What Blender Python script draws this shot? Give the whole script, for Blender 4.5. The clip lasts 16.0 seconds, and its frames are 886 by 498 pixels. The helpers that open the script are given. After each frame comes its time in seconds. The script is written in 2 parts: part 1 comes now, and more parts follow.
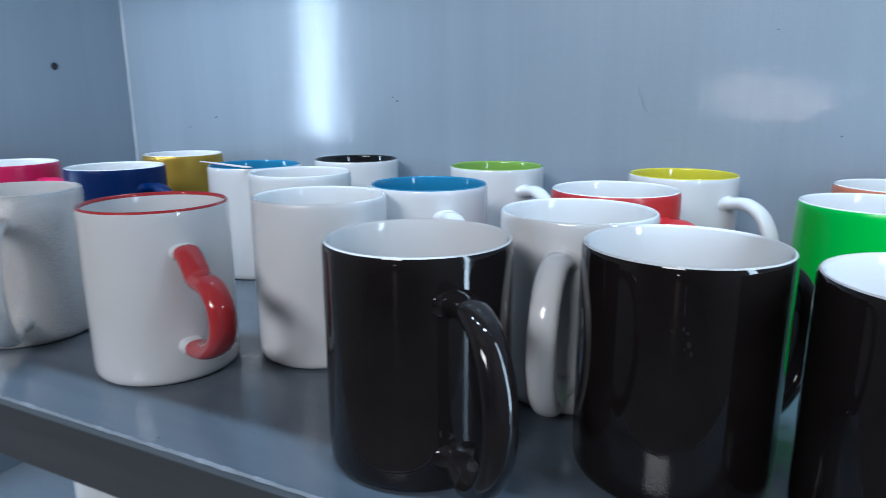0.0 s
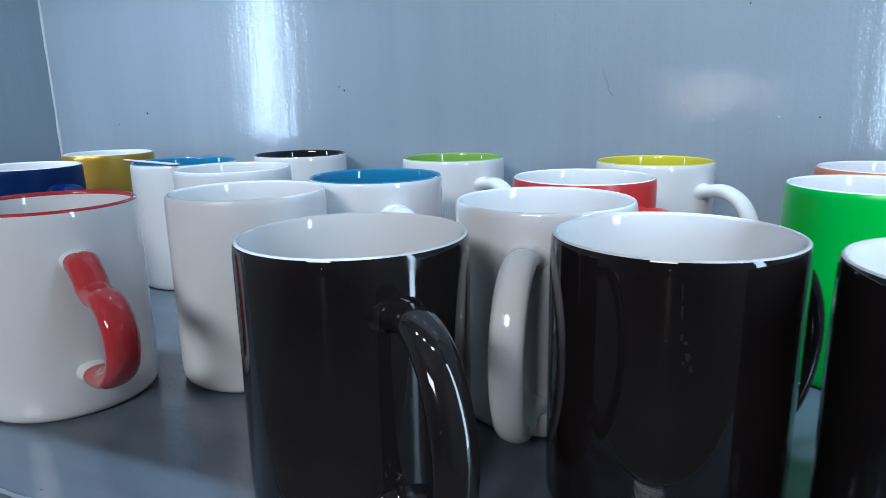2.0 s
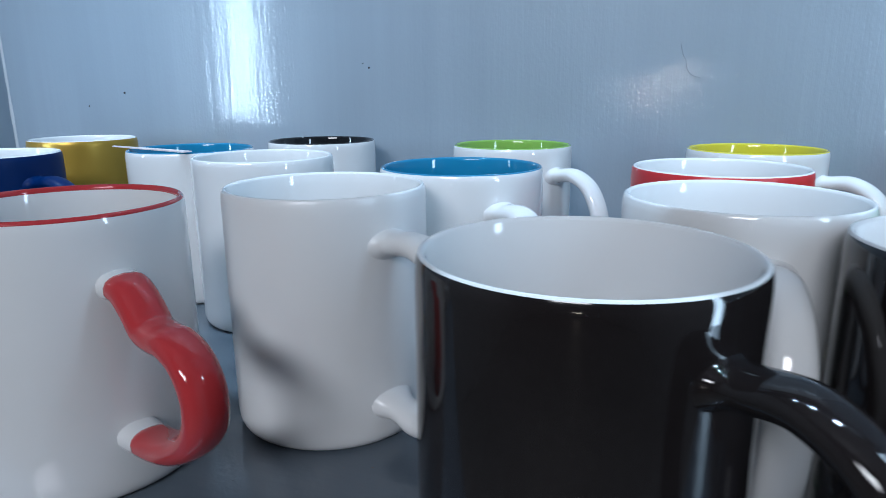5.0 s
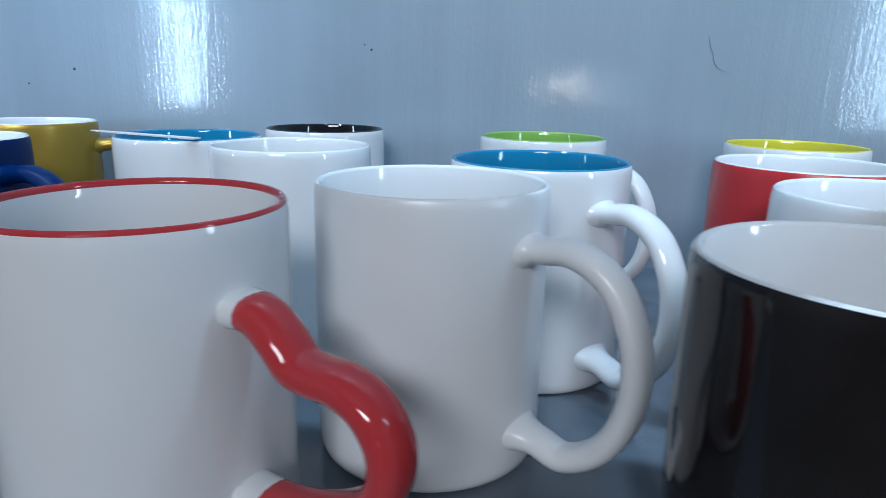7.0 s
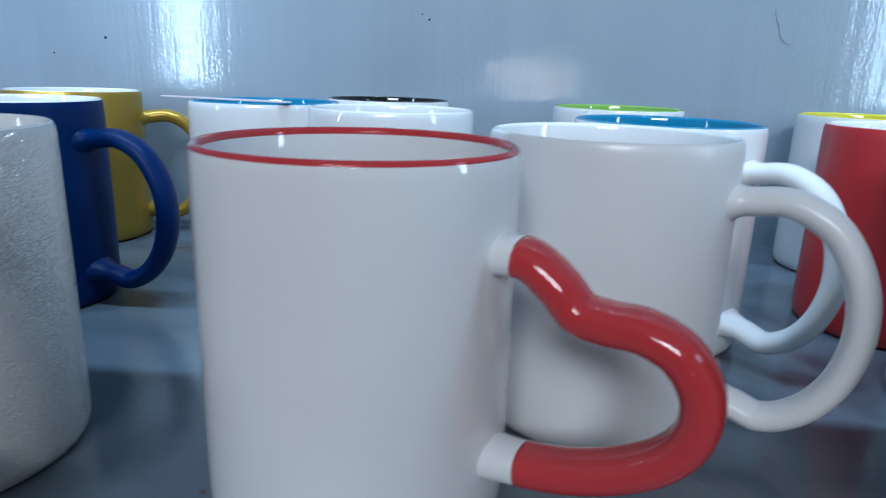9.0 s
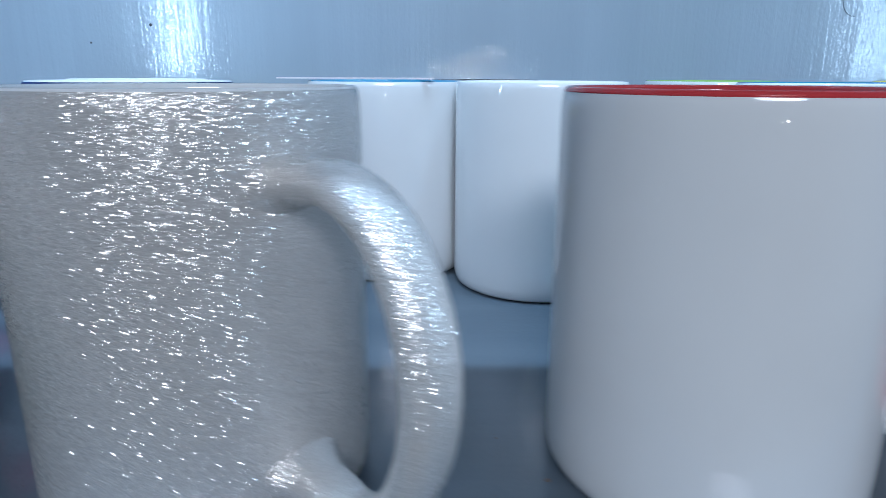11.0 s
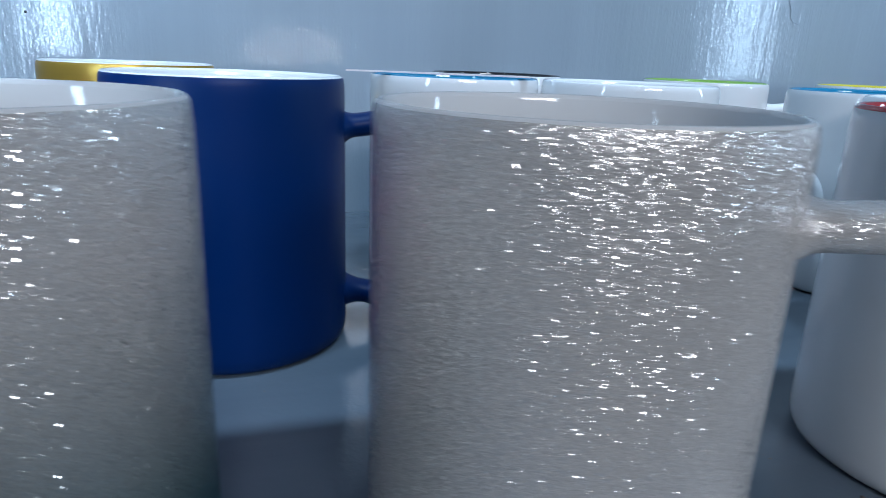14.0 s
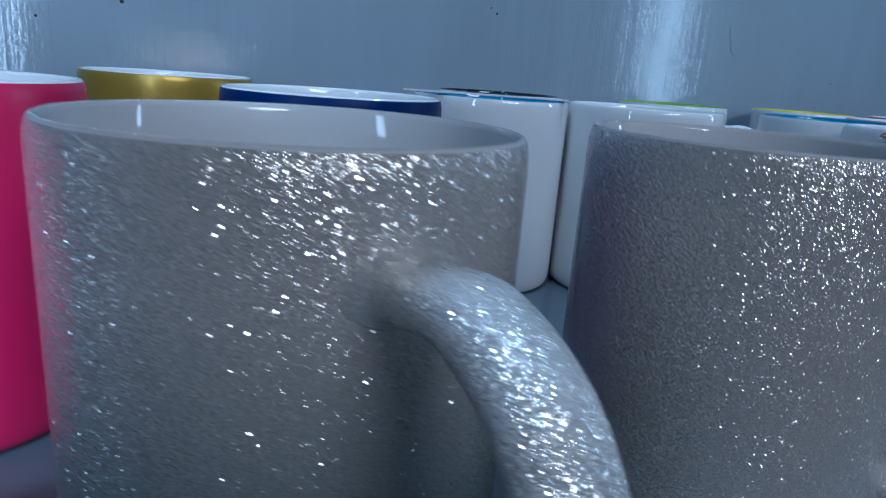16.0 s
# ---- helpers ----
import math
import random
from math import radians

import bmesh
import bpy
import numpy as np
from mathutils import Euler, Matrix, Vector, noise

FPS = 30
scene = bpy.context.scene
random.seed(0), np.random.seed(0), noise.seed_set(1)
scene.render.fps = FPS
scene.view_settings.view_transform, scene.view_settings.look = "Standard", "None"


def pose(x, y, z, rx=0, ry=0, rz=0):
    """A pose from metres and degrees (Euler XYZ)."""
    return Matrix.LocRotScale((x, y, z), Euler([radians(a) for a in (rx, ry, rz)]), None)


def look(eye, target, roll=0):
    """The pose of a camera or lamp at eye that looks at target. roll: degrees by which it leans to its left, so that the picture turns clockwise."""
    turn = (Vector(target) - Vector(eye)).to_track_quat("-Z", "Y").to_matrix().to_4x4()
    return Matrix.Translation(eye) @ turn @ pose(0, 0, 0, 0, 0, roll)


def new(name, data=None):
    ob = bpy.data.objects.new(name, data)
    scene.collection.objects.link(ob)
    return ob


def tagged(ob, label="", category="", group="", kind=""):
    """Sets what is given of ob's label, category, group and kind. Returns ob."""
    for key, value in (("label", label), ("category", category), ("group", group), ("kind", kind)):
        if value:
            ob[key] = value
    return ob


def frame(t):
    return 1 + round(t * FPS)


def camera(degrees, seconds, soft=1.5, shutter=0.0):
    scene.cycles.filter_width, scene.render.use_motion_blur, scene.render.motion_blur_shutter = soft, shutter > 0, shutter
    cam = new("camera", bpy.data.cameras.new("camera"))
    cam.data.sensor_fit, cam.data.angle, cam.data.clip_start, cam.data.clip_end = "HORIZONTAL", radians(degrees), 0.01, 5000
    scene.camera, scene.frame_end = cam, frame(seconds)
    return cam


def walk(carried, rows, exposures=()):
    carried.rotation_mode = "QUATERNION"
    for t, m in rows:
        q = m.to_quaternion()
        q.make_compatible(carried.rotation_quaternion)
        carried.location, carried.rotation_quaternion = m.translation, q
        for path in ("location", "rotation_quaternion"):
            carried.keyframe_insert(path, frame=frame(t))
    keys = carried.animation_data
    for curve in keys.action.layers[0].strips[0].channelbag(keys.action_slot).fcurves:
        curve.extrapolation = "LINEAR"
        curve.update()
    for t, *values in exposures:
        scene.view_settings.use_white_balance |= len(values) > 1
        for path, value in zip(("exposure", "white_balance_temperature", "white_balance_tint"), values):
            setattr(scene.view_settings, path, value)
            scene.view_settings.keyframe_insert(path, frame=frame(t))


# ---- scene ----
cam = camera(69.5, 16.0, soft=0.85, shutter=0.9)

# the carried camera: seconds, x, y, z, yaw, pitch, roll
ROWS = [
    (0.0, 0.0001, 0.0000, 0.1558, 25.79, -13.26, 0.19),
    (0.5, -0.0002, 0.0108, 0.1536, 23.33, -13.16, 0.68),
    (1.0, -0.0054, 0.0238, 0.1497, 22.35, -12.68, 1.28),
    (1.5, -0.0064, 0.0319, 0.1462, 23.09, -13.20, 1.40),
    (2.0, -0.0128, 0.0456, 0.1430, 22.31, -13.11, 1.02),
    (2.5, -0.0240, 0.0511, 0.1425, 22.29, -13.50, 0.95),
    (3.0, -0.0367, 0.0615, 0.1426, 21.43, -12.96, 0.91),
    (3.5, -0.0539, 0.0695, 0.1402, 21.18, -13.16, 0.71),
    (6.0, -0.1539, 0.0917, 0.1345, 13.11, -14.63, -0.32),
    (6.5, -0.1740, 0.0956, 0.1333, 11.03, -14.87, -0.90),
    (7.0, -0.1992, 0.0992, 0.1318, 9.31, -14.70, -1.27),
    (7.5, -0.2185, 0.0982, 0.1307, 7.82, -15.04, -2.00),
    (8.0, -0.2405, 0.0987, 0.1268, 6.64, -14.82, -2.13),
    (10.5, -0.3431, 0.0941, 0.1018, 2.79, -15.95, 0.10),
    (11.0, -0.3825, 0.1019, 0.1011, -0.91, -15.19, -0.22),
    (11.5, -0.4072, 0.1116, 0.1033, -4.01, -15.55, -0.61),
    (12.0, -0.4202, 0.1162, 0.1028, -5.15, -16.15, -1.63),
    (12.5, -0.4369, 0.1182, 0.1012, -5.78, -16.46, -1.95),
    (13.0, -0.4626, 0.1284, 0.1042, -9.11, -16.99, -1.26),
    (13.5, -0.4805, 0.1335, 0.1050, -12.77, -17.09, -1.29),
    (14.0, -0.5022, 0.1406, 0.1062, -16.11, -16.59, -2.21),
    (14.5, -0.5246, 0.1455, 0.1060, -18.19, -16.16, -2.71),
    (15.0, -0.5422, 0.1449, 0.1060, -20.17, -16.40, -3.69),
    (15.5, -0.5630, 0.1433, 0.1047, -22.59, -15.75, -3.60),
    (16.0, -0.5791, 0.1453, 0.1082, -25.24, -15.36, -4.15),
]
# exposure of the clip's camera, white balance held
EXPOSURES = [(0.0, -0.18, 5680, 7), (3.5, -0.16, 5600, 6), (6.0, -0.22, 5480, 5), (7.5, -0.22, 5400, 4), (8.0, -0.2, 5380, 4), (10.5, -0.08, 5330, 4), (11.0, -0.1, 5150, 4),
             (12.0, -0.1, 5010, 3), (12.5, -0.3, 4960, 3), (13.0, -0.32, 5110, 4), (13.5, -0.25, 5340, 6), (14.5, -0.25, 5420, 6), (15.0, -0.28, 5330, 5), (15.5, -0.55, 5130, 4),
             (16.0, -1.12, 4800, 4)]
walk(cam, [(t, pose(x, y, z, 90 + pitch, roll, yaw)) for t, x, y, z, yaw, pitch, roll in ROWS], EXPOSURES)

# ---- light ----
WALL_Y, SIDE_X, END_X, EDGE_Y = 0.5817, -0.724, 0.22, 0.178
world = bpy.data.worlds.new("room_air")
scene.world = world
world.use_nodes = True
world.node_tree.nodes["Background"].inputs[0].default_value = (0.55, 0.72, 1.0, 1)
world.node_tree.nodes["Background"].inputs[1].default_value = 0.05


def area(name, m, w, h, power, colour, spread=180):
    data = bpy.data.lights.new(name, "AREA")
    data.shape, data.size, data.size_y = "RECTANGLE", w, h
    data.energy, data.color, data.spread = power, colour, radians(spread)
    ob = new(name, data)
    ob.matrix_world = m
    return ob


# upright lamp tubes inside the two front posts of the cabinet
COLD = (0.72, 0.875, 1.0)
area("post_lamp", look((SIDE_X + 0.016, 0.212, 0.06), (-0.50, 0.58, 0.06)), 0.032, 0.60, 0.98, COLD, 103)
area("post_lamp", look((END_X - 0.020, 0.190, 0.06), (-0.25, 0.42, 0.06)), 0.036, 0.60, 1.55, COLD)
# lights of the room: three short tubes in a row on the ceiling over the aisle; then an added wide warm fill
FILL_POS, FILL_AIM = (-0.30, -2.5, 1.58), (-0.32, 0.30, 0.05)
for x in (-0.95, -0.25, 0.45):
    area("ceiling_lamp", look((x, 0.0, 2.26), (x, 0.0, 0)), 0.20, 0.030, 18.0, COLD)
# added fill, no such panel is seen; stands in for light at the camera
area("fill_lamp", look(FILL_POS, FILL_AIM), 1.2, 0.5, 58.0, (1.0, 0.925, 0.885))
# warm stand-in at the room's far end, added for the torch beside the camera
area("torch_stand_in", look((0.10, -8.9, 0.14), (0.10, 0.5, 0.14)), 0.16, 0.16, 10.0, (1.0, 0.82, 0.62))


# ---- materials ----
def material(name):
    m = bpy.data.materials.new(name)
    m.use_nodes = True
    nt = m.node_tree
    return m, nt, nt.nodes["Principled BSDF"]


def node(nt, kind, **kw):
    n = nt.nodes.new(kind)
    for k, v in kw.items():
        n.inputs[k.replace("_", " ")].default_value = v
    return n


def noise_ramp(nt, scale, lo, hi, stretch=(1, 1, 1), detail=4.0, p=(0.35, 0.65)):
    """A noise in object space run through a colour ramp."""
    tc = nt.nodes.new("ShaderNodeTexCoord")
    mp = node(nt, "ShaderNodeMapping", Scale=stretch)
    nt.links.new(tc.outputs["Object"], mp.inputs["Vector"])
    nz = node(nt, "ShaderNodeTexNoise", Scale=scale, Detail=detail)
    nt.links.new(mp.outputs["Vector"], nz.inputs["Vector"])
    rp = nt.nodes.new("ShaderNodeValToRGB")
    rp.color_ramp.elements[0].position, rp.color_ramp.elements[1].position = p
    rp.color_ramp.elements[0].color, rp.color_ramp.elements[1].color = lo, hi
    nt.links.new(nz.outputs["Fac"], rp.inputs["Fac"])
    return rp.outputs["Color"], nz.outputs["Fac"]


def grey(v):
    return (v, v, v, 1)


def ceramic(name, colour, rough=0.08, spec=0.5, metal=0.0, dirt=0.025, smear=0.0):
    """Glazed or coated stoneware: faint mottling, uneven gloss, a little waviness."""
    m, nt, b = material(name)
    c = Vector(colour)
    col, _ = noise_ramp(nt, 35, (*(c * (1 - dirt)), 1), (*c, 1))
    nt.links.new(col, b.inputs["Base Color"])
    r, _ = noise_ramp(nt, 55, grey(rough * 0.92), grey(rough * 1.1 + smear), p=(0.56, 0.74) if smear else (0.35, 0.65))
    nt.links.new(r, b.inputs["Roughness"])
    b.inputs["Metallic"].default_value = metal
    b.inputs["Specular IOR Level"].default_value = spec
    _, f = noise_ramp(nt, 45, grey(0), grey(1), detail=2.0)
    bump = node(nt, "ShaderNodeBump", Strength=0.06, Distance=0.0006)
    nt.links.new(f, bump.inputs["Height"])
    nt.links.new(bump.outputs["Normal"], b.inputs["Normal"])
    return m


# tilt of the fine, middle and coarse flakes
GLITTER = (0.62, 0.36, 0.95)


def glitter(name, top, low, fade, grain=3000.0):
    """Silver flakes, each turned its own way: a fine ground and sparse coarse flakes; below the height fade the ground turns to the colour low."""
    m, nt, b = material(name)
    tc = nt.nodes.new("ShaderNodeTexCoord")
    geo = nt.nodes.new("ShaderNodeNewGeometry")

    def maths(op, a, b_=0.0):
        n = nt.nodes.new("ShaderNodeMath")
        n.operation = op
        for k, v in enumerate((a, b_)):
            if isinstance(v, (int, float)):
                n.inputs[k].default_value = v
            else:
                nt.links.new(v, n.inputs[k])
        return n.outputs[0]

    def vec(op, a, b_=None, scale=None):
        n = nt.nodes.new("ShaderNodeVectorMath")
        n.operation = op
        nt.links.new(a, n.inputs[0])
        if isinstance(b_, tuple):
            n.inputs[1].default_value = b_
        elif b_ is not None:
            nt.links.new(b_, n.inputs[1])
        if isinstance(scale, float):
            n.inputs["Scale"].default_value = scale
        elif scale is not None:
            nt.links.new(scale, n.inputs["Scale"])
        return n.outputs[0]

    def cells(scale):
        vo = node(nt, "ShaderNodeTexVoronoi", Scale=scale)
        nt.links.new(tc.outputs["Object"], vo.inputs["Vector"])
        return vo, vec("SUBTRACT", vo.outputs["Color"], (0.5, 0.5, 0.5))

    fine, tilt_fine = cells(5000.0)
    mid, tilt_mid = cells(2700.0)
    coarse, tilt_coarse = cells(grain)
    pick = nt.nodes.new("ShaderNodeSeparateColor")
    nt.links.new(coarse.outputs["Color"], pick.inputs[0])
    flake = maths("MULTIPLY", maths("GREATER_THAN", pick.outputs[2], 0.42), maths("LESS_THAN", coarse.outputs["Distance"], 0.44))
    ground = maths("SUBTRACT", 1.0, flake)
    total = vec("ADD", geo.outputs["Normal"], vec("SCALE", vec("ADD", vec("SCALE", tilt_fine, scale=GLITTER[0]), vec("SCALE", tilt_mid, scale=GLITTER[1])), scale=ground))
    total = vec("ADD", total, vec("SCALE", vec("SCALE", tilt_coarse, scale=GLITTER[2]), scale=flake))
    nt.links.new(vec("NORMALIZE", total), b.inputs["Normal"])
    sep = nt.nodes.new("ShaderNodeSeparateXYZ")
    nt.links.new(tc.outputs["Object"], sep.inputs[0])
    rp = nt.nodes.new("ShaderNodeMapRange")
    rp.inputs["From Min"].default_value, rp.inputs["From Max"].default_value = fade
    nt.links.new(sep.outputs["Z"], rp.inputs["Value"])
    mix = nt.nodes.new("ShaderNodeMix")
    mix.data_type = "RGBA"
    mix.inputs[6].default_value, mix.inputs[7].default_value = (*low, 1), (*top, 1)
    nt.links.new(rp.outputs[0], mix.inputs[0])
    # flakes differ in brightness
    hs = nt.nodes.new("ShaderNodeMix")
    hs.data_type, hs.blend_type = "RGBA", "MULTIPLY"
    hs.inputs[0].default_value = 0.36
    nt.links.new(mix.outputs[2], hs.inputs[6])
    bw = nt.nodes.new("ShaderNodeRGBToBW")
    nt.links.new(fine.outputs["Color"], bw.inputs[0])
    nt.links.new(bw.outputs[0], hs.inputs[7])
    nt.links.new(hs.outputs[2], b.inputs["Base Color"])
    b.inputs["Metallic"].default_value = 0.56
    rough = nt.nodes.new("ShaderNodeMapRange")
    rough.inputs["To Min"].default_value, rough.inputs["To Max"].default_value = 0.20, 0.10
    nt.links.new(flake, rough.inputs["Value"])
    nt.links.new(rough.outputs[0], b.inputs["Roughness"])
    return m


def paint(name, dark, light, rough, stretch, bump=0.25, fine=0.0, peel=0.15, coat=0.0):
    """Brushed gloss enamel: long brush marks, hair-fine strokes, orange peel and slight clouding."""
    m, nt, b = material(name)
    col, _ = noise_ramp(nt, 7.0, (*dark, 1), (*light, 1), stretch=stretch, detail=7.0, p=(0.3, 0.7))
    nt.links.new(col, b.inputs["Base Color"])
    r, _ = noise_ramp(nt, 9.0, grey(rough * 0.75), grey(rough * 1.3), stretch=stretch)
    _, strokes = noise_ramp(nt, 22.0, grey(0), grey(1), stretch=stretch, detail=6.0)
    _, hairs = noise_ramp(nt, 80.0, grey(0), grey(1), stretch=stretch, detail=3.0)
    _, nibs = noise_ramp(nt, 420.0, grey(0), grey(1), stretch=(1, 1, 0.7), detail=2.0)
    normal = None
    for height, strength, depth in ((strokes, bump, 0.002), (hairs, fine, 0.0006), (nibs, peel, 0.0006)):
        if strength:
            n = node(nt, "ShaderNodeBump", Strength=strength, Distance=depth)
            nt.links.new(height, n.inputs["Height"])
            if normal:
                nt.links.new(normal, n.inputs["Normal"])
            normal = n.outputs["Normal"]
    nt.links.new(normal, b.inputs["Normal"])
    if coat:
        # a glossy skin over a softer sheen
        b.inputs["Coat Weight"].default_value = coat
        nt.links.new(r, b.inputs["Coat Roughness"])
        nt.links.new(normal, b.inputs["Coat Normal"])
        b.inputs["Roughness"].default_value = 0.36
    else:
        nt.links.new(r, b.inputs["Roughness"])
    return m


WALL_PAINT = paint("wall_enamel", (0.268, 0.324, 0.385), (0.292, 0.350, 0.414), 0.05, (7, 7, 0.35), bump=0.12, fine=0.10, peel=0.18, coat=1.0)
SHELF_PAINT = paint("shelf_enamel", (0.090, 0.112, 0.140), (0.114, 0.139, 0.169), 0.15, (0.6, 6, 6), bump=0.06)
ROOM_PAINT = paint("room_plaster", (0.25, 0.26, 0.27), (0.30, 0.31, 0.32), 0.7, (1, 1, 1), bump=0.1)
FLOOR_PAINT = paint("room_floor", (0.17, 0.17, 0.17), (0.22, 0.22, 0.215), 0.4, (1, 1, 1), bump=0.1)
HAIR = ceramic("crack_grey", (0.19, 0.23, 0.265), 0.5)
CHIP = ceramic("bare_chip", (0.50, 0.53, 0.56), 0.5)
WORN = ceramic("worn_edge", (0.30, 0.34, 0.39), 0.4)
DARK = ceramic("hole_shade_and_nib", (0.02, 0.02, 0.025), 0.6)
WHITE = ceramic("white_glaze", (0.755, 0.765, 0.775), 0.035)
SATIN = ceramic("white_satin", (0.755, 0.765, 0.775), 0.30)
BLACK = ceramic("black_coating", (0.0125, 0.0100, 0.0100), 0.05, spec=0.42, dirt=0.3, smear=0.16)
RED = ceramic("red_glaze", (0.48, 0.042, 0.048), 0.05)
RED_MATT = ceramic("red_coating", (0.50, 0.025, 0.03), 0.34)
PINK = ceramic("pink_coating", (0.62, 0.011, 0.10), 0.32)
BLUE = ceramic("blue_coating", (0.001, 0.016, 0.090), 0.42, spec=0.15)
SKY = ceramic("sky_blue_glaze", (0.03, 0.20, 0.37), 0.04)
GREEN = ceramic("green_coating", (0.012, 0.44, 0.045), 0.30)
LIME = ceramic("lime_glaze", (0.23, 0.41, 0.08), 0.04)
YELLOW = ceramic("yellow_glaze", (0.60, 0.54, 0.04), 0.04)
SALMON = ceramic("salmon_coating", (0.62, 0.20, 0.11), 0.32)
EDGE_SHADE = paint("shaded_edge_enamel", (0.050, 0.056, 0.063), (0.075, 0.082, 0.09), 0.35, (0.6, 6, 6), bump=0.08)
RESIDUE = ceramic("dried_residue", (0.019, 0.020, 0.022), 0.26)
DUST = ceramic("dust", (0.10, 0.08, 0.07), 0.8)
JET = ceramic("black_glaze", (0.012, 0.013, 0.015), 0.04)
GOLD = ceramic("gold_pearl", (0.46, 0.30, 0.045), 0.34, metal=0.55)
SILVER = glitter("silver_glitter", (0.97, 0.94, 0.91), (0.97, 0.94, 0.91), (0.0, 0.01))
SEA = glitter("silver_to_teal_glitter", (0.97, 0.94, 0.91), (0.002, 0.115, 0.145), (0.024, 0.078), 2000.0)
PAPER = ceramic("card_stock", (0.74, 0.68, 0.70), 0.5)


# ---- meshes ----
def mesh_object(name, bm, mat, smooth=True):
    me = bpy.data.meshes.new(name)
    bmesh.ops.recalc_face_normals(bm, faces=bm.faces)
    bm.to_mesh(me)
    bm.free()
    me.materials.append(mat)
    if smooth:
        me.shade_smooth()
    return new(name, me)


def part(name, bm, mat, parent, label="", smooth=True):
    ob = mesh_object(name, bm, mat, smooth)
    ob.parent = parent
    if label:
        tagged(ob, label)
    return ob


def lathe(profile, n=72):
    """A surface turned round the z axis from (radius, height) pairs."""
    bm = bmesh.new()
    rings = []
    for r, z in profile:
        if r < 1e-6:
            rings.append([bm.verts.new((0, 0, z))])
        else:
            rings.append([bm.verts.new((r * math.cos(2 * math.pi * i / n), r * math.sin(2 * math.pi * i / n), z)) for i in range(n)])
    for a, b in zip(rings, rings[1:]):
        for i in range(n):
            j = (i + 1) % n
            if len(a) == 1:
                bm.faces.new((a[0], b[i], b[j]))
            elif len(b) == 1:
                bm.faces.new((a[i], a[j], b[0]))
            else:
                bm.faces.new((a[i], a[j], b[j], b[i]))
    return bm


def spline(points, per=10):
    """Catmull-Rom points through the given ones."""
    pts = [Vector(p) for p in points]
    pts = [2 * pts[0] - pts[1], *pts, 2 * pts[-1] - pts[-2]]
    out = []
    for k in range(1, len(pts) - 2):
        p0, p1, p2, p3 = pts[k - 1:k + 3]
        for s in range(per):
            u = s / per
            out.append(0.5 * (2 * p1 + (p2 - p0) * u + (2 * p0 - 5 * p1 + 4 * p2 - p3) * u * u + (3 * p1 - p0 - 3 * p2 + p3) * u ** 3))
    out.append(pts[-2])
    return out


def band(path, thick, wide, flare=1.35, n=18, lo=0.0, hi=1.0, square=2.4):
    """A handle swept along a path in the xz plane: thick across the path, wide along y, with flared roots."""
    bm = bmesh.new()
    rings = []
    m = len(path) - 1
    for k, p in enumerate(path):
        u = k / m
        if u < lo - 1e-9 or u > hi + 1e-9:
            continue
        d = (path[min(k + 1, m)] - path[max(k - 1, 0)]).normalized()
        side = Vector((-d.z, 0, d.x))
        grow = 1 + (flare - 1) * max(0.0, 1 - min(u, 1 - u) / 0.10) ** 2
        ring = []
        for i in range(n):
            a = 2 * math.pi * i / n
            c, s = math.cos(a), math.sin(a)
            e = 2 / square
            off = side * (math.copysign(abs(c) ** e, c) * thick / 2 * grow) + Vector((0, math.copysign(abs(s) ** e, s) * wide / 2 * grow, 0))
            ring.append(bm.verts.new(p + off))
        rings.append(ring)
    for a, b in zip(rings, rings[1:]):
        for i in range(n):
            j = (i + 1) % n
            bm.faces.new((a[i], a[j], b[j], b[i]))
    bm.faces.new(rings[0])
    bm.faces.new(list(reversed(rings[-1])))
    return bm


def box(lo, hi, bevel=0.0):
    bm = bmesh.new()
    bmesh.ops.create_cube(bm, size=1)
    lo, hi = Vector(lo), Vector(hi)
    for v in bm.verts:
        v.co = Vector([(lo[i] + hi[i]) / 2 + v.co[i] * (hi[i] - lo[i]) for i in range(3)])
    if bevel:
        bmesh.ops.bevel(bm, geom=bm.edges[:], offset=bevel, segments=3, affect="EDGES", profile=0.6)
    return bm


def setting(name, lo, hi, mat, label, category, bevel=0.0):
    ob = mesh_object(name, box(lo, hi, bevel), mat, smooth=False)
    return tagged(ob, label, category, kind="structure")


# ---- the cabinet ----
TOP = 0.45
# front lip: darker colour than the board, the face's shade put into the paint
setting("trim_shelf_edge", (SIDE_X, EDGE_Y, -0.033), (END_X, EDGE_Y + 0.004, -0.0012), EDGE_SHADE, "grey painted front lip of the shelf, coloured darker for shade", "trim", 0.0006)
setting("shelf_board", (SIDE_X, EDGE_Y + 0.004, -0.033), (END_X, WALL_Y, 0.0), SHELF_PAINT, "grey gloss-painted wooden shelf board with a worn front edge", "shelf", 0.0018)
setting("wall_back", (SIDE_X - 0.02, WALL_Y, -0.40), (END_X + 0.02, WALL_Y + 0.02, 0.9), WALL_PAINT, "blue-grey gloss-painted back panel with vertical brush marks", "wall")
setting("wall_side", (SIDE_X - 0.02, EDGE_Y, -0.40), (SIDE_X, WALL_Y, 0.9), WALL_PAINT, "blue-grey gloss-painted side panel of the cabinet", "wall")
setting("wall_end", (END_X, EDGE_Y, -0.40), (END_X + 0.02, WALL_Y, 0.9), WALL_PAINT, "blue-grey gloss-painted end panel of the cabinet", "wall")
setting("trim_rail", (SIDE_X, 0.173, TOP), (END_X, 0.248, TOP + 0.02), SHELF_PAINT, "grey painted rail across the open cabinet front", "rail", 0.0018)
setting("shelf_below", (SIDE_X, EDGE_Y, -0.283), (END_X, WALL_Y, -0.25), WALL_PAINT, "grey gloss-painted shelf board below the mugs", "shelf", 0.0018)
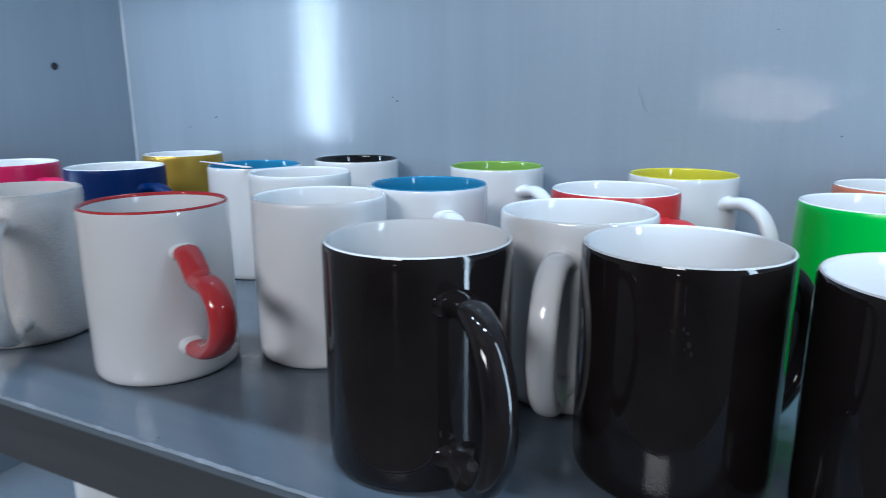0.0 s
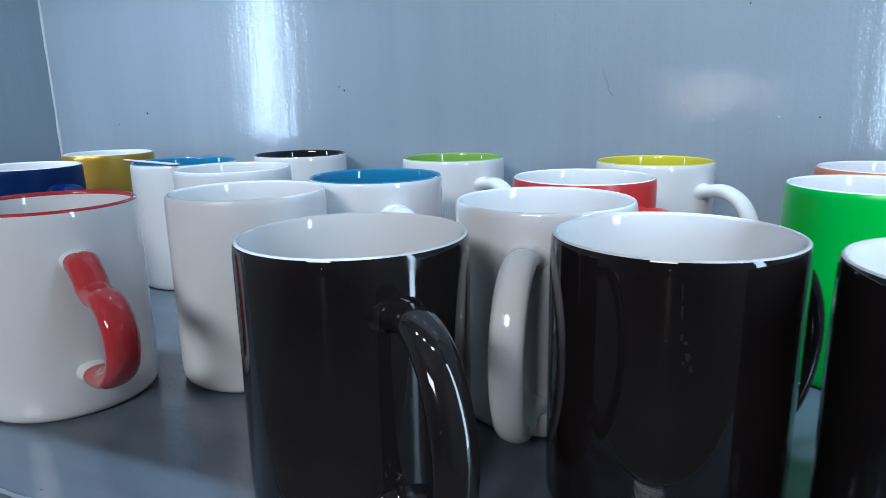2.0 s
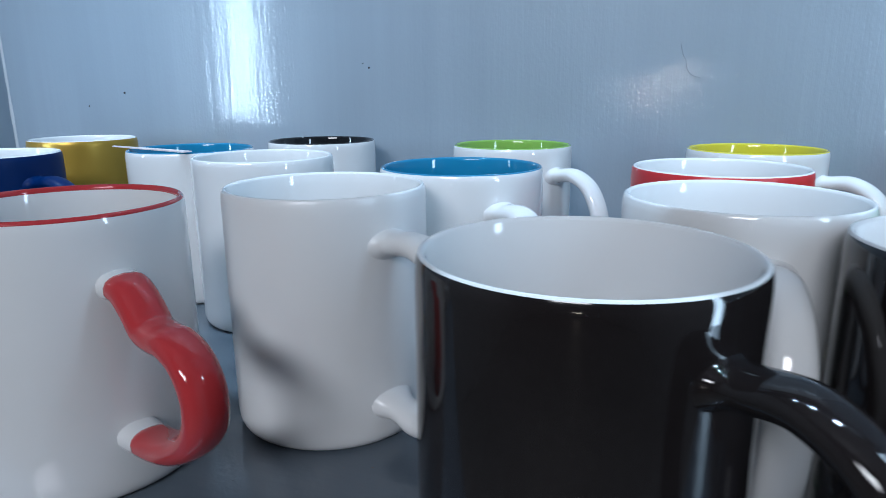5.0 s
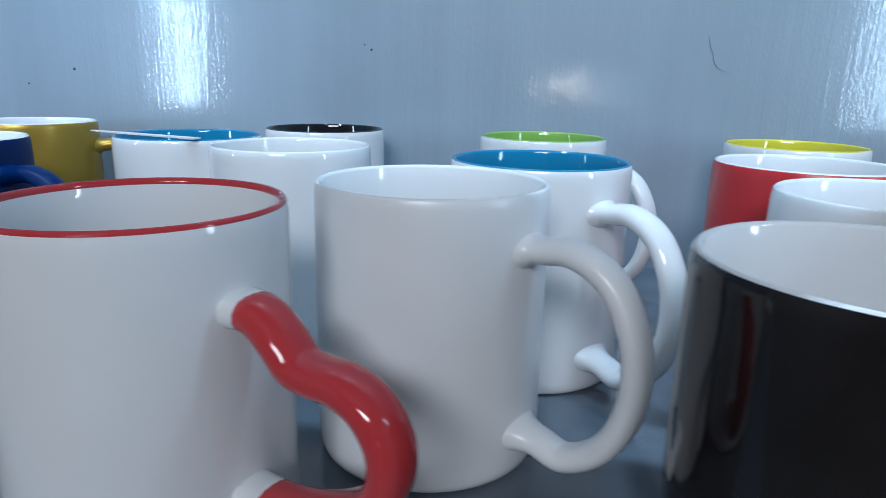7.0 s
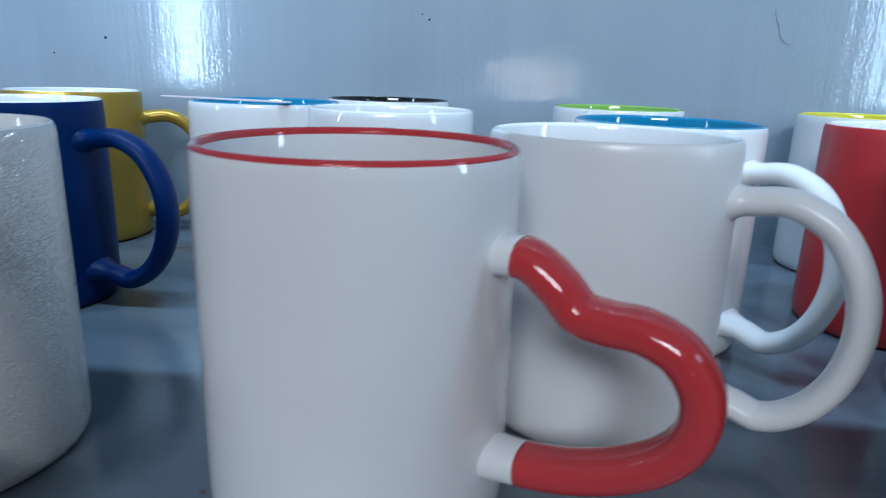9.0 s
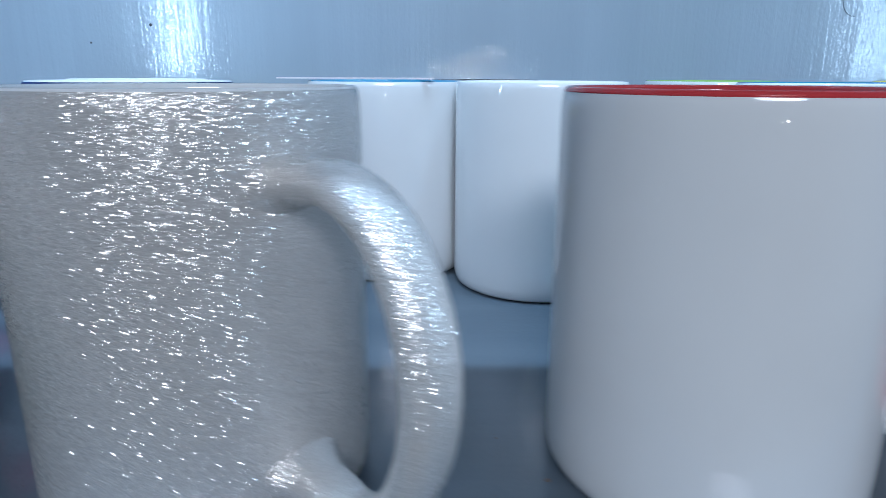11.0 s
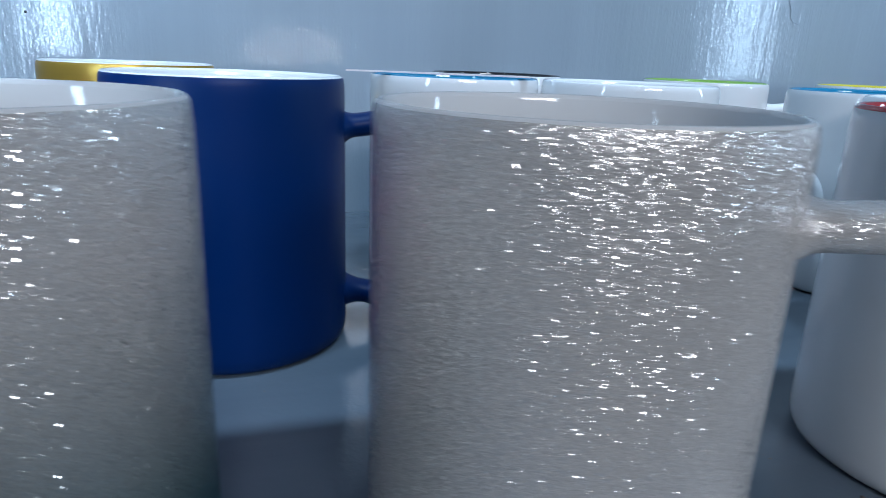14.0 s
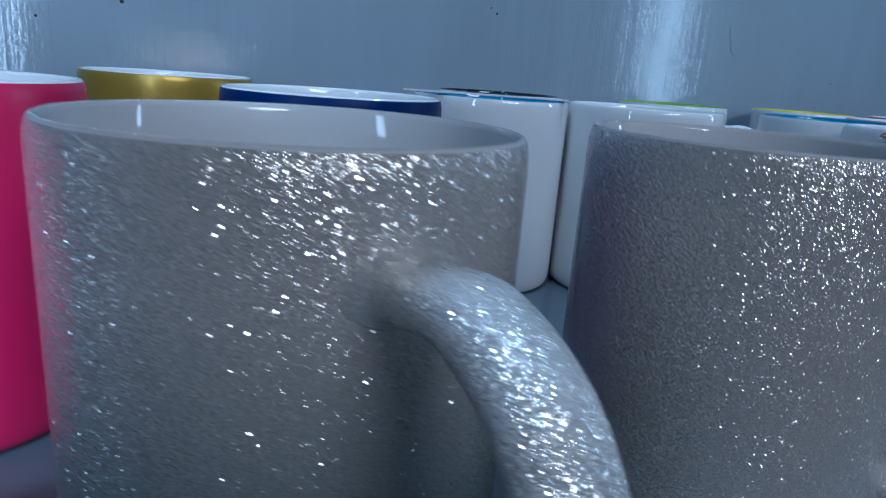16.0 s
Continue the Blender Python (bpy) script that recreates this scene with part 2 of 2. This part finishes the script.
for x0, x1, y in ((SIDE_X, SIDE_X + 0.011, 0.205), (END_X - 0.012, END_X, 0.190)):
    setting("trim_lamp_channel", (x0, y - 0.016, -0.245), (x1, y + 0.016, 0.37), CHIP, "slim pale lamp channel fixed inside the cabinet post", "lamp channel", 0.002)
setting("trim_ceiling_light", (-1.03, -0.03, 2.268), (0.53, 0.03, 2.3), CHIP, "flat pale housing of a ceiling light", "ceiling light", 0.004)
# housing and rods are made up to carry the added fill lamp
fill_back = setting("trim_fill_light", (-0.63, -0.28, 0.012), (0.63, 0.28, 0.05), CHIP, "pale housing added behind the unseen fill lamp", "panel light", 0.004)
fill_back.matrix_world = look(FILL_POS, FILL_AIM)
for x in (FILL_POS[0] - 0.45, FILL_POS[0] + 0.45):
    setting("trim_fill_rod", (x - 0.006, FILL_POS[1] - 0.034, FILL_POS[2] + 0.01), (x + 0.006, FILL_POS[1] - 0.022, 2.3), CHIP, "thin pale rod that holds up the added fill lamp", "rod", 0.002)
# the room round it
for name, lo, hi, mat, text, kind in (
        ("floor", (-2.6, -9.0, -1.22), (2.2, 0.75, -1.2), FLOOR_PAINT, "grey floor of the shop room", "floor"),
        ("ceiling", (-2.6, -9.0, 2.3), (2.2, 0.75, 2.32), ROOM_PAINT, "plain pale ceiling of the room", "ceiling"),
        ("wall_south", (-2.6, -9.02, -1.2), (2.2, -9.0, 2.3), ROOM_PAINT, "plain pale room wall behind the aisle", "wall"),
        ("wall_north", (-2.6, 0.75, -1.2), (2.2, 0.77, 2.3), ROOM_PAINT, "plain pale room wall behind the cabinet", "wall"),
        ("wall_west", (-2.62, -9.0, -1.2), (-2.6, 0.75, 2.3), ROOM_PAINT, "plain pale room wall along the aisle", "wall"),
        ("wall_east", (2.2, -9.0, -1.2), (2.22, 0.75, 2.3), ROOM_PAINT, "plain pale room wall across the aisle", "wall")):
    setting(name, lo, hi, mat, text, kind)

# ---- the mugs ----
HT, RAD = 0.0988, 0.041
OUTER = [(0.0, 0.0030), (0.0335, 0.0030), (0.0350, 0.0008), (0.0365, 0.0), (0.0382, 0.0003), (0.0398, 0.0014), (0.0406, 0.0032), (0.04095, 0.0058),
         (RAD, 0.0120), (RAD, 0.05), (RAD, HT - 0.0060), (0.0409, HT - 0.0032), (0.0406, HT - 0.0013), (0.0403, HT - 0.0006)]
LIP = [(0.0403, HT - 0.0006), (0.0400, HT - 0.0002), (0.0396, HT), (0.0390, HT - 0.0003), (0.0386, HT - 0.0011)]
INNER = [(0.0386, HT - 0.0011), (0.0382, HT - 0.0026), (0.0378, HT - 0.0055), (0.0375, HT - 0.0100), (0.0373, HT - 0.0180), (0.0372, 0.05), (0.0370, 0.0160),
         (0.0358, 0.0110), (0.0330, 0.0080), (0.0, 0.0070)]
LOOP = spline([(0.0391, 0, 0.0806), (0.0455, 0, 0.0812), (0.0570, 0, 0.0818), (0.0690, 0, 0.0752), (0.0770, 0, 0.0610), (0.0790, 0, 0.0455),
               (0.0757, 0, 0.0305), (0.0680, 0, 0.0190), (0.0575, 0, 0.0130), (0.0480, 0, 0.0150), (0.0391, 0, 0.0162)])
HEART = spline([(0.0388, 0, 0.0757), (0.0478, 0, 0.0752), (0.0548, 0, 0.0705), (0.0602, 0, 0.0652), (0.0668, 0, 0.0640), (0.0745, 0, 0.0638), (0.0825, 0, 0.0603),
                (0.0876, 0, 0.0525), (0.0872, 0, 0.0430), (0.0815, 0, 0.0350), (0.0715, 0, 0.0288), (0.0600, 0, 0.0247), (0.0490, 0, 0.0229), (0.0388, 0, 0.0225)])


def mug(x, y, turn, label, outside=WHITE, inside=WHITE, grip=None, lip=None, heart=False, name="mug", z=0.0):
    """A straight eleven-ounce mug whose handle points turn degrees from the x axis."""
    top = new(name)
    top.matrix_world = pose(x, y, z, 0, 0, turn)
    tagged(top, label, "mug", "mugs on the shelf")
    part("body", lathe(OUTER), outside, top)
    part("rim", lathe(LIP), lip or inside, top)
    part("lining", lathe(INNER), inside, top)
    grip = grip or outside
    if heart:
        if grip is not outside:
            g = part("handle", band(HEART, 0.0094, 0.0138, 1.12, lo=0.052, hi=0.93), grip, top, "glossy red handle bent like half a heart")
            part("handle_root", band(HEART, 0.0092, 0.0135, 1.12, hi=0.060), outside, g, "white glazed handle root")
            part("handle_root", band(HEART, 0.0092, 0.0135, 1.12, lo=0.922), outside, g, "white glazed handle root")
        else:
            part("handle", band(HEART, 0.0088, 0.0130, 1.25), grip, top)
    else:
        part("handle", band(LOOP, 0.0089, 0.0132, 1.6, square=2.1), grip, top)
    return top


red_rim = mug(-0.3101, 0.2569, 337, "white glazed mug with a red rim and a red half-heart handle", grip=RED, lip=RED, heart=True)
part("rim_band", lathe([(0.0387, HT - 0.0008), (0.03852, HT - 0.0012), (0.03828, HT - 0.0020), (0.0384, HT - 0.0021)]), RED, red_rim, "red band inside the rim")
part("rim_band", lathe([(0.0402, HT - 0.0004), (0.0405, HT - 0.0008), (0.04068, HT - 0.0012), (0.0405, HT - 0.0013)]), RED, red_rim, "red band outside the rim")
mug(-0.2378, 0.3177, 331, "plain white satin mug with a round white handle", SATIN, WHITE)
mug(-0.1262, 0.2363, 318, "glossy black colour-changing mug with a white inside", BLACK, WHITE)
smeared = mug(-0.0213, 0.2684, 50, "glossy black mug with white inside beside the green mug", BLACK, WHITE)
mug(0.0644, 0.2473, 20, "glossy black mug with white inside at the shelf edge", BLACK, WHITE)
mug(-0.0801, 0.3299, 274, "plain white glazed mug with its handle to the front", WHITE, WHITE)
mug(-0.2020, 0.3950, 313, "white glazed mug with a sky-blue inside", WHITE, SKY)
mug(-0.3303, 0.4167, 330, "plain white glazed mug with a white half-heart handle", WHITE, WHITE, heart=True)
mug(-0.4069, 0.4493, 95, "white glazed mug with a blue inside under a card strip", WHITE, SKY)
mug(-0.3533, 0.5341, 80, "white glazed mug with a black inside by the back panel", WHITE, JET)
mug(-0.2025, 0.5272, 326, "white glazed mug with a lime-green inside by the back panel", WHITE, LIME)
mug(-0.0479, 0.5277, 326, "white glazed mug with a yellow inside by the back panel", WHITE, YELLOW)
mug(0.0916, 0.5091, 30, "salmon-orange mug with a white inside by the back panel", SALMON, WHITE)
mug(-0.0790, 0.4203, 325, "matt red mug with a white inside", RED_MATT, WHITE)
mug(0.0661, 0.4199, 40, "bright green mug with a white inside", GREEN, WHITE)
mug(-0.5103, 0.3862, 356, "dark blue matt mug with a white inside", BLUE, WHITE)
mug(-0.5614, 0.5090, 25, "pearly gold mug with a white inside by the back panel", GOLD, WHITE)
mug(-0.6318, 0.3671, 6, "bright pink matt mug with a white inside", PINK, WHITE)
mug(-0.4405, 0.2548, 317, "silver glitter mug with a white inside", SILVER, WHITE)
mug(-0.5530, 0.2593, 278, "glitter mug fading from silver to teal at the foot", SEA, WHITE)
mug(-0.493, 0.345, 60, "plain white glazed mug on the shelf below", WHITE, WHITE, z=-0.25)["group"] = "mugs on the lower shelf"


def residue(owner, angle, spots):
    """Dried smears on the outer wall of a mug: (sideways, height, width, tall) each in metres, about an angle round it."""
    rnd = random.Random(3)
    bm = bmesh.new()
    for side, z, w, h in spots:
        ring = []
        for k in range(9):
            a = 2 * math.pi * k / 9
            q = 0.55 + 0.45 * rnd.random()
            th = radians(angle) + (side + w * q * math.cos(a)) / RAD
            ring.append(bm.verts.new(((RAD + 0.00012) * math.cos(th), (RAD + 0.00012) * math.sin(th), z + h * q * math.sin(a))))
        bm.faces.new(ring)
    part("residue", bm, RESIDUE, owner, "faint grey dried smear")


residue(smeared, -134, [(0.0004, 0.090, 0.0003, 0.0035), (0.0006, 0.084, 0.0004, 0.0030), (0.0009, 0.0765, 0.0006, 0.0016), (0.0022, 0.0750, 0.0009, 0.0008),
                        (0.0030, 0.0710, 0.0010, 0.0022), (0.0040, 0.0675, 0.0007, 0.0015), (-0.0030, 0.0752, 0.0006, 0.0005), (0.0018, 0.0690, 0.0005, 0.0009)])


# ---- small things ----
bm = bmesh.new()
tip, far = Vector((-0.4612, 0.4383, HT + 0.0006)), Vector((-0.3825, 0.4150, HT + 0.0006))
d = (far - tip).normalized()
s = Vector((-d.y, d.x, 0))
outline = [tip - s * 0.0010, tip + d * 0.03 - s * 0.0026, far - s * 0.0030, far + s * 0.0030, tip + d * 0.03 + s * 0.0026, tip + s * 0.0010]
low = [bm.verts.new(p) for p in outline]
high = [bm.verts.new(p + Vector((0, 0, 0.0007))) for p in outline]
bm.faces.new(list(reversed(low)))
bm.faces.new(high)
for i in range(len(low)):
    j = (i + 1) % len(low)
    bm.faces.new((low[i], low[j], high[j], high[i]))
tagged(mesh_object("card_strip", bm, PAPER, smooth=False), "thin pale card strip lying across a mug rim", "card")

# screw hole in the side panel: not sunk, its shade is in the colour
hole = mesh_object("screw_hole", lathe([(0.0, 0.0004), (0.0026, 0.0004), (0.0034, 0.0010), (0.0040, 0.0004), (0.0042, 0.0)], 20), DARK)
hole.matrix_world = pose(SIDE_X, 0.486, 0.193, 0, 90, 0)
tagged(hole, "small screw hole drawn as a dark disc on the painted side panel", "hole", kind="structure")

# caulked corner between the side and back panels
bead = bmesh.new()
rings = []
for k in range(60):
    z = 0.002 + k * (TOP - 0.004) / 59
    w = max(0.0003, 0.0013 + 0.0012 * noise.noise(Vector((0, 0, z * 40))))
    rings.append([bead.verts.new((SIDE_X + w * a, WALL_Y - w * b, z)) for a, b in ((-0.1, 1.3), (0.5, 0.9), (0.9, 0.5), (1.3, -0.1))])
for a, b in zip(rings, rings[1:]):
    for i in range(3):
        bead.faces.new((a[i], a[i + 1], b[i + 1], b[i]))
tagged(mesh_object("trim_corner", bead, CHIP), "pale caulk bead along the panel corner", "trim", kind="structure")


def scratch(points, width, mat, label):
    """A hairline flaw in the paint of the back panel, from (x, z) pairs."""
    pts = spline([(x, WALL_Y - 0.0004, z) for x, z in points], 6)
    bm = bmesh.new()
    pairs = []
    for k, p in enumerate(pts):
        d = (pts[min(k + 1, len(pts) - 1)] - pts[max(k - 1, 0)]).normalized()
        w = width * (0.45 + 0.55 * abs(noise.noise(Vector((k * 0.7, width * 900, 0)))) * 2)
        o = Vector((-d.z, 0, d.x)) * w
        pairs.append((bm.verts.new(p - o), bm.verts.new(p + Vector((0, -0.0003, 0))), bm.verts.new(p + o)))
    for a, b in zip(pairs, pairs[1:]):
        bm.faces.new((a[0], a[1], b[1], b[0]))
        bm.faces.new((a[1], a[2], b[2], b[1]))
    return tagged(mesh_object("paint_crack", bm, mat), label, "crack", kind="structure")


scratch([(-0.0945, 0.1655), (-0.0930, 0.1590), (-0.0905, 0.1545), (-0.0895, 0.1490), (-0.0857, 0.1445), (-0.0806, 0.1428)], 0.00026, HAIR, "thin dark crack in the back panel paint")
for x, z, r in ((-0.5813, 0.1350, 0.0012), (-0.6247, 0.1228, 0.0008), (-0.3327, 0.1535, 0.0009), (-0.338, 0.157, 0.0006), (0.0597, 0.1263, 0.0007), (0.0079, 0.2072, 0.0006)):
    nib = mesh_object("paint_nib", lathe([(0.0, r * 0.5), (r * 0.7, r * 0.35), (r, 0.0)], 10), DARK)
    nib.matrix_world = pose(x, WALL_Y, z, 90, 0, 0)
    tagged(nib, "tiny dark nib in the back panel paint", "paint flaw", kind="structure")

# worn paint along the front edge of the shelf: a thin broken line of bare chips
edge = bmesh.new()
steps = 420
pairs = []
for k in range(steps + 1):
    x = SIDE_X + 0.002 + k * (END_X - SIDE_X - 0.004) / steps
    w = max(0.00003, 0.0001 + 0.0008 * noise.noise(Vector((x * 90, 0.3, 0))) + 0.0007 * noise.noise(Vector((x * 320, 1.7, 0))))
    y = EDGE_Y + 0.0040 + 0.0004 * noise.noise(Vector((x * 140, 5.0, 0)))
    pairs.append((edge.verts.new((x, y + w, 0.0004)), edge.verts.new((x, y - 0.0003, 0.0005)), edge.verts.new((x, y - 0.0006 - w * 0.6, -0.0009))))
for a, b in zip(pairs, pairs[1:]):
    edge.faces.new((a[0], a[1], b[1], b[0]))
    edge.faces.new((a[1], a[2], b[2], b[1]))
tagged(mesh_object("edge_wear", edge, WORN, smooth=False), "pale worn paint line along the shelf edge", "paint wear", kind="stuff")

# specks of dust and grit on the shelf
rnd = random.Random(11)
specks = bmesh.new()
for k in range(130):
    x, y = rnd.uniform(-0.62, 0.12), rnd.uniform(0.186, 0.30) if k < 80 else rnd.uniform(0.19, 0.55)
    r = 0.00018 + 0.0007 * rnd.random() ** 3
    ring = [specks.verts.new((x + r * (1 + rnd.random()) * math.cos(a), y + r * (0.7 + rnd.random()) * math.sin(a), 0.00005)) for a in (0, 1.2, 2.4, 3.7, 5.0)]
    peak = specks.verts.new((x, y, r * 0.8))
    for i in range(5):
        specks.faces.new((ring[i], ring[(i + 1) % 5], peak))
tagged(mesh_object("dust_specks", specks, DUST, smooth=False), "tiny brown dust specks scattered on the shelf", "dust", kind="stuff")
